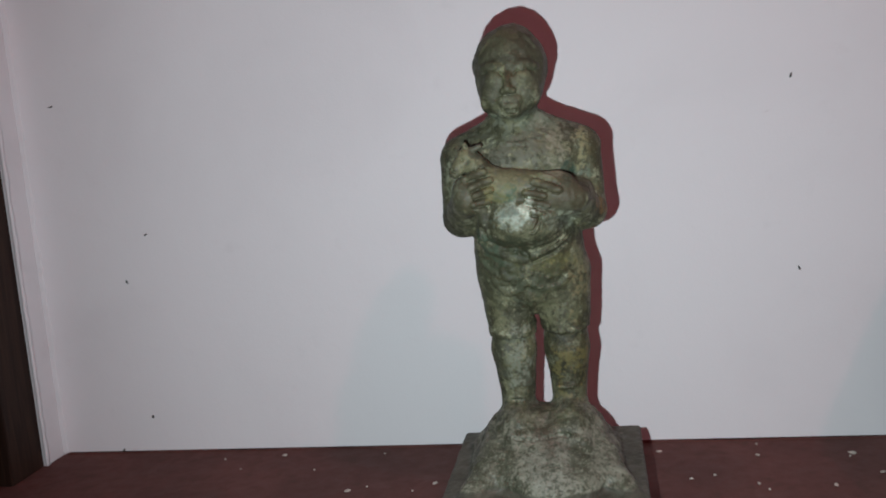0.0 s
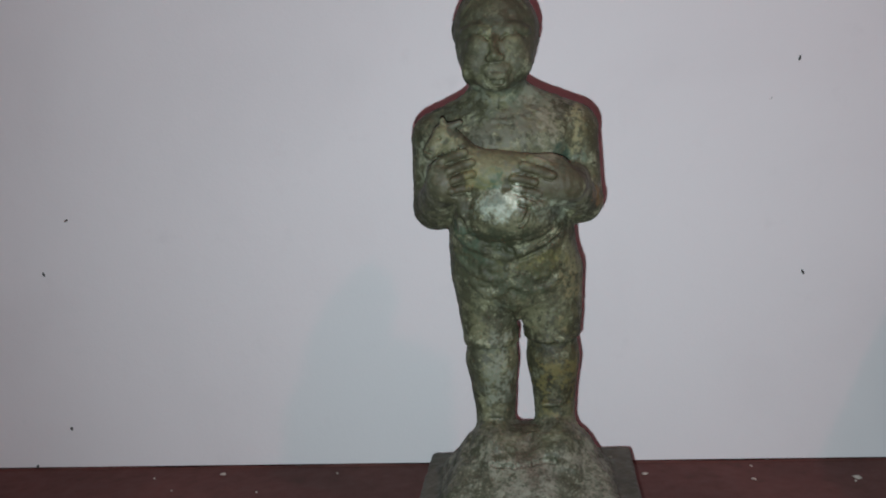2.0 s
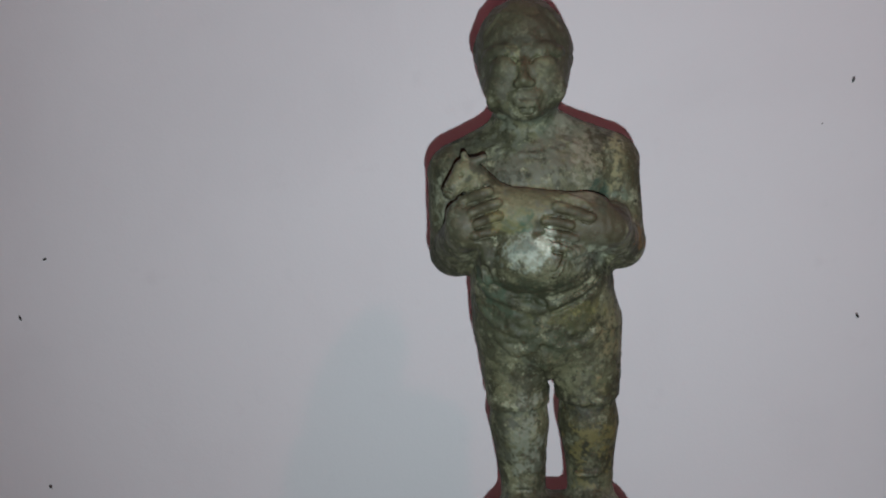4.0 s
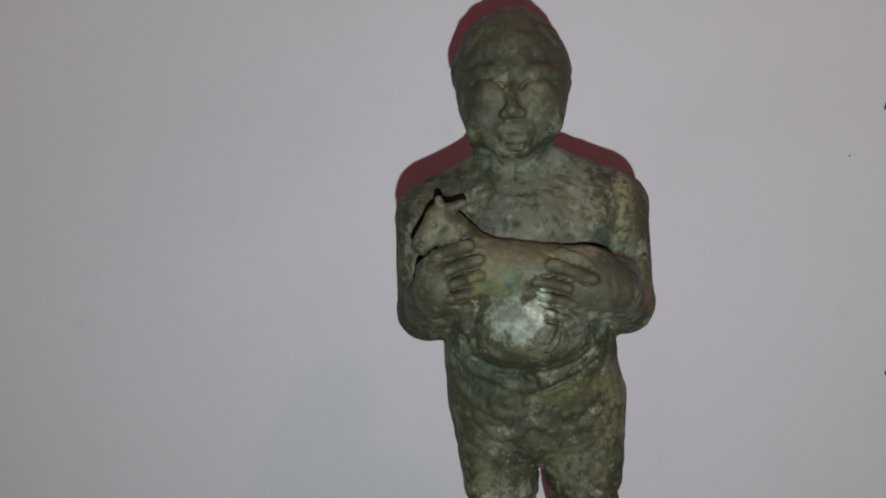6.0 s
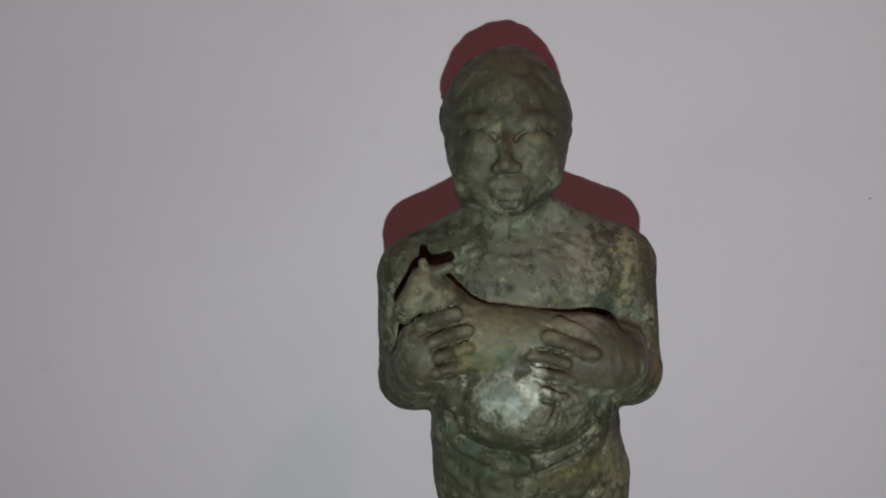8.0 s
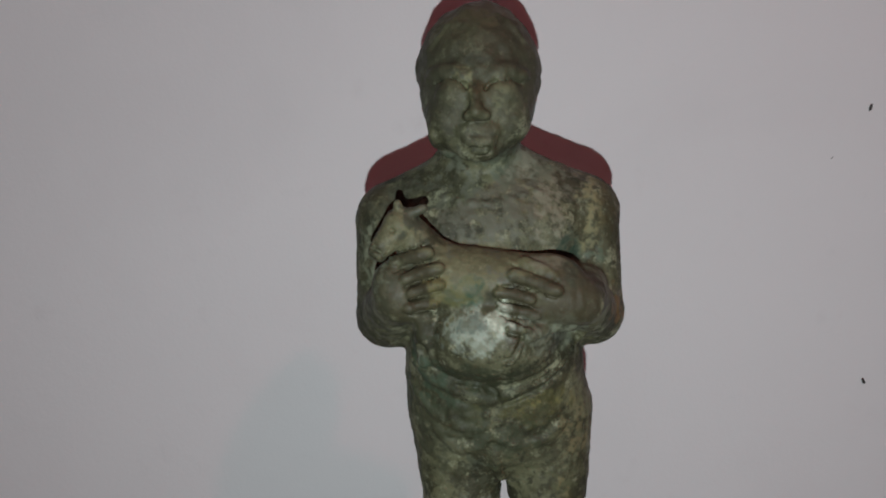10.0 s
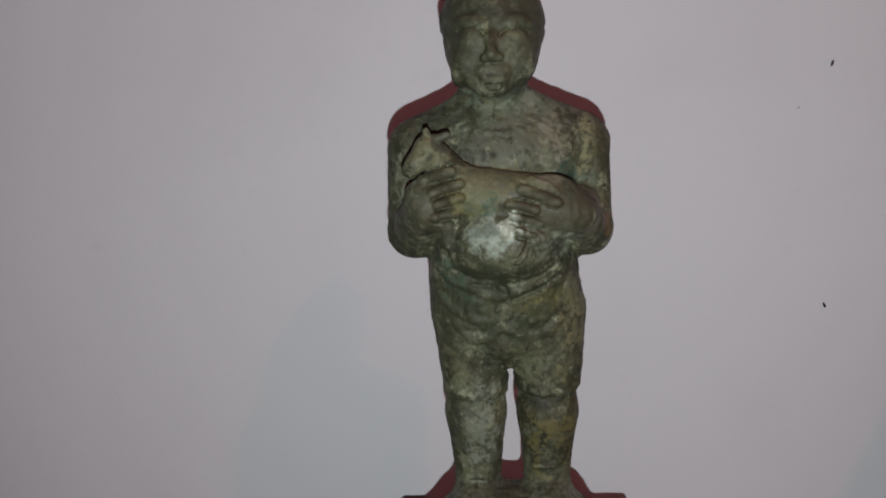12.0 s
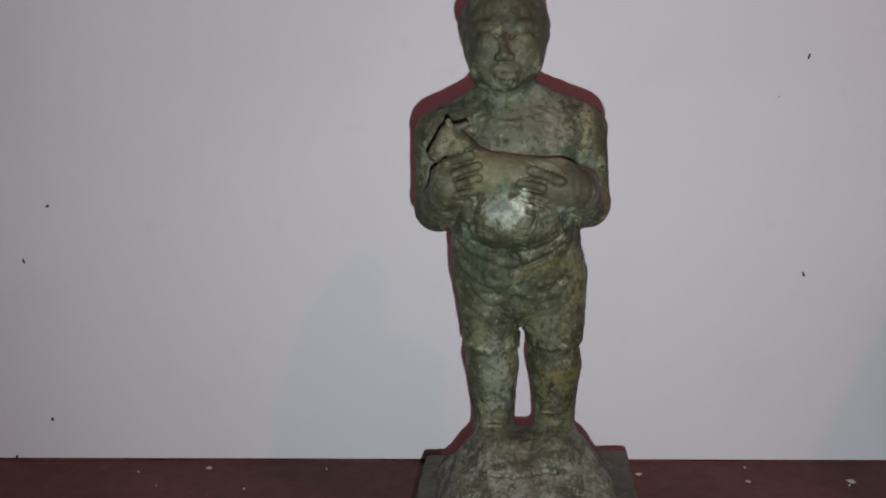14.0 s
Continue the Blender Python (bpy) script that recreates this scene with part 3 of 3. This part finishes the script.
# corrosion, stain, painted light and shade on the bronze: centre, radii, colour, raggedness, strength
STAINS_AND_SHADE = (
    ((-0.004, -0.262, 0.418), (0.032, 0.050, 0.013), (0.150, 0.165, 0.142), 1.50, 0.60),
    ((-0.008, -0.255, 0.485), (0.050, 0.070, 0.052), (0.038, 0.038, 0.027), 0.15, 0.66),
    ((-0.008, -0.312, 0.372), (0.047, 0.040, 0.020), (0.140, 0.135, 0.088), 0.30, 0.75),
    ((-0.058, -0.300, 0.392), (0.016, 0.040, 0.014), (0.135, 0.130, 0.085), 0.30, 0.60),
    ((-0.010, -0.300, 0.460), (0.030, 0.040, 0.024), (0.120, 0.122, 0.082), 0.30, 0.20),
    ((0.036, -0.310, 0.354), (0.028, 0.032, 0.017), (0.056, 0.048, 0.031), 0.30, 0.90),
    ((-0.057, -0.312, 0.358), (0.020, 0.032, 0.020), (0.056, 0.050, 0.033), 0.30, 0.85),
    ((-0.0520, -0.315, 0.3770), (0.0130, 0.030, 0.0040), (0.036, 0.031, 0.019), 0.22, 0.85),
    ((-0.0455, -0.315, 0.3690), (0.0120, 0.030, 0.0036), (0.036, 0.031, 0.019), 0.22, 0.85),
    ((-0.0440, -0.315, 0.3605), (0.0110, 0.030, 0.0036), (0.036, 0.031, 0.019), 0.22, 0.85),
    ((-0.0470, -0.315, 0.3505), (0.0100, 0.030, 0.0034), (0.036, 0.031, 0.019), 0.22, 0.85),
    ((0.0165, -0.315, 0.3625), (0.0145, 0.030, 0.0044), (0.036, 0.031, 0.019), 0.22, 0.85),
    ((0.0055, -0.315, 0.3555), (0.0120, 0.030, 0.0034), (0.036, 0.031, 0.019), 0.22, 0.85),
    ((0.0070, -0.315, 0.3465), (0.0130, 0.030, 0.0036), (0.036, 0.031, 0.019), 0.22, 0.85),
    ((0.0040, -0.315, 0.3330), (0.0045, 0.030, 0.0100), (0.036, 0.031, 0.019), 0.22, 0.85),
    ((-0.004, -0.270, 0.405), (0.052, 0.05, 0.023), (0.088, 0.091, 0.079), 1.0, 0.9),
    ((-0.013, -0.316, 0.335), (0.017, 0.03, 0.012), (0.250, 0.290, 0.290), 0.6, 0.85),
    ((-0.0045, -0.312, 0.342), (0.008, 0.03, 0.008), (0.46, 0.50, 0.50), 0.5, 0.9),
    # pale knuckle: a highlight painted into the colour
    ((0.026, -0.315, 0.374), (0.012, 0.02, 0.005), (0.190, 0.180, 0.150), 0.6, 0.7),
    ((-0.014, -0.316, 0.338), (0.010, 0.03, 0.005), (0.090, 0.115, 0.110), 1.0, 0.8),
    ((0.031, -0.290, 0.330), (0.019, 0.06, 0.010), (0.145, 0.160, 0.140), 0.8, 0.85),
    ((0.054, -0.255, 0.370), (0.015, 0.03, 0.016), (0.105, 0.142, 0.118), 1.0, 0.5),
    ((0.0305, -0.260, 0.397), (0.008, 0.04, 0.018), (0.185, 0.182, 0.155), 0.8, 0.8),
    ((0.0555, -0.250, 0.391), (0.009, 0.04, 0.017), (0.200, 0.185, 0.115), 0.9, 0.75),
    ((0.0410, -0.255, 0.370), (0.006, 0.04, 0.010), (0.018, 0.040, 0.032), 0.8, 0.85),
    ((0.0700, -0.245, 0.392), (0.009, 0.05, 0.026), (0.045, 0.039, 0.023), 0.7, 0.8),
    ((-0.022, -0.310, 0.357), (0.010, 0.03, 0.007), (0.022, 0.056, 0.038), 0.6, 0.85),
    ((0.0155, -0.255, 0.423), (0.006, 0.03, 0.008), (0.24, 0.27, 0.25), 0.6, 0.8),
    ((-0.021, -0.300, 0.470), (0.009, 0.03, 0.011), (0.150, 0.152, 0.098), 0.8, 0.8),
    ((-0.002, -0.300, 0.465), (0.009, 0.03, 0.009), (0.120, 0.124, 0.084), 0.9, 0.7),
    # next four: shade painted into the creases of brow, nose side and mouth
    ((-0.019, -0.295, 0.4845), (0.013, 0.03, 0.0026), (0.020, 0.020, 0.013), 0.5, 0.8),
    ((0.005, -0.295, 0.4835), (0.011, 0.03, 0.0022), (0.026, 0.026, 0.018), 0.6, 0.7),
    ((-0.0135, -0.295, 0.470), (0.0024, 0.03, 0.010), (0.022, 0.020, 0.013), 0.4, 0.8),
    ((-0.010, -0.295, 0.443), (0.009, 0.03, 0.0022), (0.030, 0.029, 0.019), 0.6, 0.7),
    ((-0.0105, -0.295, 0.4475), (0.011, 0.03, 0.0030), (0.060, 0.052, 0.034), 0.6, 0.6),
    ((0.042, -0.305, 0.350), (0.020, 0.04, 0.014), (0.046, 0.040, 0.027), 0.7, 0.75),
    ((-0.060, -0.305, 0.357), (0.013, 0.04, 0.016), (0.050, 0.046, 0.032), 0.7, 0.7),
    ((-0.030, -0.285, 0.462), (0.012, 0.03, 0.016), (0.032, 0.032, 0.022), 1.1, 0.75),
    ((-0.009, -0.298, 0.466), (0.006, 0.03, 0.009), (0.048, 0.040, 0.024), 0.5, 0.8),
    ((-0.006, -0.290, 0.497), (0.026, 0.03, 0.012), (0.036, 0.037, 0.026), 1.1, 0.7),
    ((0.014, -0.285, 0.455), (0.012, 0.03, 0.012), (0.040, 0.042, 0.030), 1.1, 0.7),
    ((-0.004, -0.290, 0.514), (0.012, 0.03, 0.003), (0.115, 0.110, 0.070), 1.2, 0.5),
    ((-0.066, -0.260, 0.345), (0.016, 0.05, 0.022), (0.040, 0.042, 0.028), 1.2, 0.7),
    ((-0.064, -0.250, 0.398), (0.026, 0.05, 0.026), (0.046, 0.049, 0.036), 0.9, 0.75),
    ((0.031, -0.262, 0.180), (0.027, 0.04, 0.036), (0.024, 0.023, 0.014), 0.6, 0.9),
    ((0.035, -0.262, 0.178), (0.015, 0.03, 0.020), (0.150, 0.130, 0.058), 2.2, 0.60),
    ((0.028, -0.262, 0.205), (0.022, 0.03, 0.010), (0.018, 0.018, 0.012), 0.9, 0.8),
    ((-0.022, -0.265, 0.178), (0.015, 0.03, 0.032), (0.150, 0.165, 0.150), 0.9, 0.85),
    ((-0.036, -0.265, 0.200), (0.012, 0.03, 0.010), (0.025, 0.026, 0.018), 0.9, 0.7),
    ((-0.042, -0.260, 0.172), (0.007, 0.03, 0.032), (0.030, 0.031, 0.021), 0.8, 0.7),
    ((-0.010, -0.260, 0.140), (0.008, 0.03, 0.016), (0.034, 0.036, 0.026), 0.9, 0.7),
    ((-0.034, -0.265, 0.262), (0.016, 0.04, 0.016), (0.092, 0.104, 0.088), 1.2, 0.6),
    ((0.030, -0.260, 0.236), (0.020, 0.04, 0.018), (0.085, 0.089, 0.056), 1.2, 0.7),
    ((0.042, -0.255, 0.262), (0.010, 0.05, 0.022), (0.150, 0.132, 0.085), 1.1, 0.7),
    ((-0.004, -0.275, 0.290), (0.020, 0.04, 0.010), (0.034, 0.040, 0.026), 1.2, 0.65),
    ((0.070, -0.262, 0.336), (0.007, 0.02, 0.010), (0.150, 0.088, 0.038), 0.8, 0.8),
    ((-0.034, -0.318, 0.358), (0.012, 0.02, 0.012), (0.125, 0.115, 0.055), 0.8, 0.7),
    ((-0.076, -0.255, 0.374), (0.010, 0.04, 0.017), (0.150, 0.165, 0.138), 0.8, 0.8),
    ((0.018, -0.280, 0.283), (0.022, 0.04, 0.008), (0.145, 0.138, 0.062), 0.8, 0.8),
    # dark band of shade painted under the belly's overhang
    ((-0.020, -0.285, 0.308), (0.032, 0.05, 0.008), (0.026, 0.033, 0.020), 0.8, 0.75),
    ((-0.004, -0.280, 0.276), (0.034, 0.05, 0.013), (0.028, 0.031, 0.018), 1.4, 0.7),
    ((-0.046, -0.255, 0.275), (0.014, 0.06, 0.034), (0.038, 0.043, 0.027), 1.0, 0.7),
    ((-0.040, -0.270, 0.300), (0.012, 0.03, 0.016), (0.045, 0.068, 0.052), 0.8, 0.7),
    ((-0.008, -0.255, 0.520), (0.045, 0.06, 0.018), (0.060, 0.056, 0.036), 0.7, 0.8),
    ((-0.038, -0.270, 0.480), (0.010, 0.03, 0.020), (0.045, 0.045, 0.030), 0.8, 0.7),
    ((0.022, -0.270, 0.480), (0.010, 0.03, 0.022), (0.045, 0.045, 0.030), 0.8, 0.7),
    ((0.000, -0.280, 0.262), (0.026, 0.03, 0.012), (0.040, 0.048, 0.032), 0.9, 0.7),
    ((-0.040, -0.260, 0.245), (0.014, 0.04, 0.030), (0.055, 0.056, 0.036), 0.9, 0.6),
    ((0.010, -0.270, 0.425), (0.030, 0.03, 0.009), (0.085, 0.105, 0.085), 0.8, 0.6),
)


def lattice(p, size, seed, octaves=4, keep=0.72):
    """Soft random values round 0.5 at the points p; the largest lumps have that size."""
    g, total, most = np.random.default_rng(seed), 0.0, 0.0
    for o in range(octaves):
        u = (p - p.min(0)) / (size * 0.5 ** o)
        i = u.astype(int)
        w = u - i
        w = w * w * (3 - 2 * w)
        grid = g.standard_normal(i.max(0) + 2).astype(np.float32)
        v = 0.0
        for a in (0, 1):
            for b in (0, 1):
                for c in (0, 1):
                    share = np.abs(1 - a - w[:, 0]) * np.abs(1 - b - w[:, 1]) * np.abs(1 - c - w[:, 2])
                    v = v + share * grid[i[:, 0] + a, i[:, 1] + b, i[:, 2] + c]
        total, most = total + v * keep ** o, most + keep ** (2 * o)
    return 0.5 + 0.11 * total / (0.55 * most ** 0.5)


def patina_and_shade(me):
    """Lays the stains and painted shade over one another: what they add, and how much of the bare metal they leave."""
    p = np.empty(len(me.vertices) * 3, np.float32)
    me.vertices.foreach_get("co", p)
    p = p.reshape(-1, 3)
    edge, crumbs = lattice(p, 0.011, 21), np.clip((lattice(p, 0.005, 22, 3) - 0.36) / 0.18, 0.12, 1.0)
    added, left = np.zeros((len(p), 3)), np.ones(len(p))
    for centre, radii, colour, wobble, most in STAINS_AND_SHADE:
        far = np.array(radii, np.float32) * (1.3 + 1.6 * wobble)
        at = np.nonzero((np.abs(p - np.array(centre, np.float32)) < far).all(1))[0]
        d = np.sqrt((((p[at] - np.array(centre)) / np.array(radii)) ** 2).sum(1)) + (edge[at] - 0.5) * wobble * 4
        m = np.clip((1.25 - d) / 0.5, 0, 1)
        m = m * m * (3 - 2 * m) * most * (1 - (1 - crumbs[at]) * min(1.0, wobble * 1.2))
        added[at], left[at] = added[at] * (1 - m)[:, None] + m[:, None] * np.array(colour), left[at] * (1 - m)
    me.attributes.new("patina_and_shade", "FLOAT_COLOR", "POINT").data.foreach_set("color", np.column_stack((added, left)).astype(np.float32).ravel())
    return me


figure = new("statue", patina_and_shade(settle(statue())))
figure.data.materials.append(BRONZE)
tagged(figure, "weathered green-brown bronze standing figure on a square base", "statue")


# ---- ragged paint and cement edges ----
def ragged(name, length, step, wide, deep, m, material, label, seed, base=0.3, long=0.06):
    """A low uneven bead along x that bulges in -y (deep) and z (wide)."""
    bm = bmesh.new()
    rows = []
    for i in range(int(length / step) + 1):
        x = i * step
        a = base + (1 - base) * (0.5 + 0.5 * noise.noise((x / long, seed, 0.0))) + 0.25 * noise.noise((x / 0.012, seed, 3.0))
        b = 0.6 + 0.4 * noise.noise((x / 0.03, seed, 7.0))
        w, d = wide * max(a, 0.05), deep * max(b, 0.15)
        rows.append([bm.verts.new(m @ Vector(p)) for p in ((x, -d, 0), (x, -d * 0.8, w * 0.7), (x, -0.0002, w), (x, 0.004, w), (x, 0.004, -0.002), (x, -d, -0.002))])
    for r, q in zip(rows, rows[1:]):
        for k in range(len(r)):
            bm.faces.new((r[k], r[(k + 1) % 6], q[(k + 1) % 6], q[k]))
    bm.faces.new(rows[0])
    bm.faces.new(rows[-1][::-1])
    bmesh.ops.recalc_face_normals(bm, faces=bm.faces)
    for f in bm.faces:
        f.smooth = True
    return tagged(part(name, bm, material), label, "trim", kind="structure")


ragged("trim_1", 2.4, 0.006, 0.0042, 0.0040, ROOM @ pose(0.004, 0, 0), RED, "uneven red cement edge along the wall foot", 2.0, -0.2, 0.11)
UPRIGHT = Matrix(((0, 0, 1, 0), (0, 1, 0, 0), (1, 0, 0, 0), (0, 0, 0, 1)))
ragged("trim_2", 1.6, 0.005, 0.0110, 0.0030, ROOM @ pose(0.0, 0, 0.0) @ UPRIGHT, WHITE_EDGE, "ragged white paint edge in the wall corner", 11.0, 0.25, 0.05)
ragged("trim_3", 1.6, 0.004, 0.0040, 0.0030, ROOM @ pose(0.001, DY0 + 0.001, 0.0) @ UPRIGHT, WHITE_EDGE, "chipped white paint edge beside the dark door", 23.0, 0.1, 0.03)


# ---- small things ----
def lump(name, r, seed, material, m, label, category, group, rough=0.35, detail=2):
    bm = bmesh.new()
    bmesh.ops.create_icosphere(bm, subdivisions=detail, radius=1)
    for v in bm.verts:
        k = 1 + rough * noise.noise(v.co * 1.7 + Vector((seed, seed * 0.7, 0)))
        v.co = m @ Vector((v.co.x * r[0] * k, v.co.y * r[1] * k, v.co.z * r[2] * k))
    for f in bm.faces:
        f.smooth = True
    return tagged(part(name, bm, material), label, category, group)


# white chips of paint that lie on the floor: x, y, half length, half width, turn
CHIPS = ((-0.352, -0.034, 0.0046, 0.0040, 10), (0.142, -0.072, 0.0046, 0.0036, 0), (0.366, -0.100, 0.0058, 0.0058, -20), (0.264, -0.060, 0.0019, 0.0025, 0),
         (0.256, -0.096, 0.0025, 0.0036, 30), (0.237, -0.179, 0.0020, 0.0034, 0), (0.317, -0.189, 0.0031, 0.0040, 0), (-0.135, -0.145, 0.0035, 0.0050, -40),
         (-0.240, -0.159, 0.0050, 0.0046, 40), (-0.213, -0.043, 0.0013, 0.0016, 0), (0.194, -0.151, 0.0015, 0.0026, 20), (0.166, -0.159, 0.0030, 0.0016, 0),
         (0.244, -0.195, 0.0016, 0.0022, 0), (0.378, -0.159, 0.0048, 0.0022, 25), (-0.218, -0.149, 0.0014, 0.0016, 0), (-0.160, -0.166, 0.0016, 0.0020, 0),
         (-0.434, -0.041, 0.0014, 0.0013, 0), (-0.400, -0.078, 0.0011, 0.0012, 0), (-0.298, -0.090, 0.0013, 0.0008, 0), (0.360, -0.109, 0.0014, 0.0016, 0))
for i, (x, y, a, b, turn) in enumerate(CHIPS):
    lump("paint_chip", (a * 0.8, b * 0.8, 0.0011), i * 3.1, CHIP, pose(x, y, 0.0009, 0, 0, turn), "small white paint chip on the red floor", "paint chip", "chips on the floor", 0.7)

# dark specks that cling to the wall: x, z, half length, half thickness, lean
SPECKS = ((-0.638, 0.493, 0.0052, 0.0014, 84), (-0.524, 0.311, 0.0030, 0.0020, 70), (-0.560, 0.247, 0.0046, 0.0018, -18), (-0.547, 0.053, 0.0032, 0.0022, -20),
          (-0.597, 0.0045, 0.0030, 0.0020, 0), (0.319, 0.454, 0.0046, 0.0017, 14), (0.324, 0.220, 0.0042, 0.0018, -28), (0.290, 0.413, 0.0018, 0.0005, 45))
for i, (x, z, a, b, lean) in enumerate(SPECKS):
    y = -0.0524 * x - 0.0300
    lump("wall_speck", (b * 0.75, b * 0.5, a * 0.75), 40 + i * 2.3, SPECK, pose(x, y - b * 0.5, z, 0, lean, 0), "tiny dark speck stuck on the white wall", "speck", "specks on the wall", 0.5)

# a made-up stone pedestal beyond the view, added to cast a shadow on the wall
pedestal = thing("pedestal", "plain grey pedestal with a tapered top, added unseen to cast a shadow", "pedestal")
part("body", box(0.416, -0.36, 0.0, 0.864, -0.24, 0.24, 0.006), STONE, pedestal)
bm = box(0.420, -0.36, 0.2405, 0.860, -0.24, 0.68)
for v in bm.verts:
    if v.co.z > 0.5:
        v.co.x = 0.640 + (v.co.x - 0.640) * 0.165
part("top", bm, STONE, pedestal)
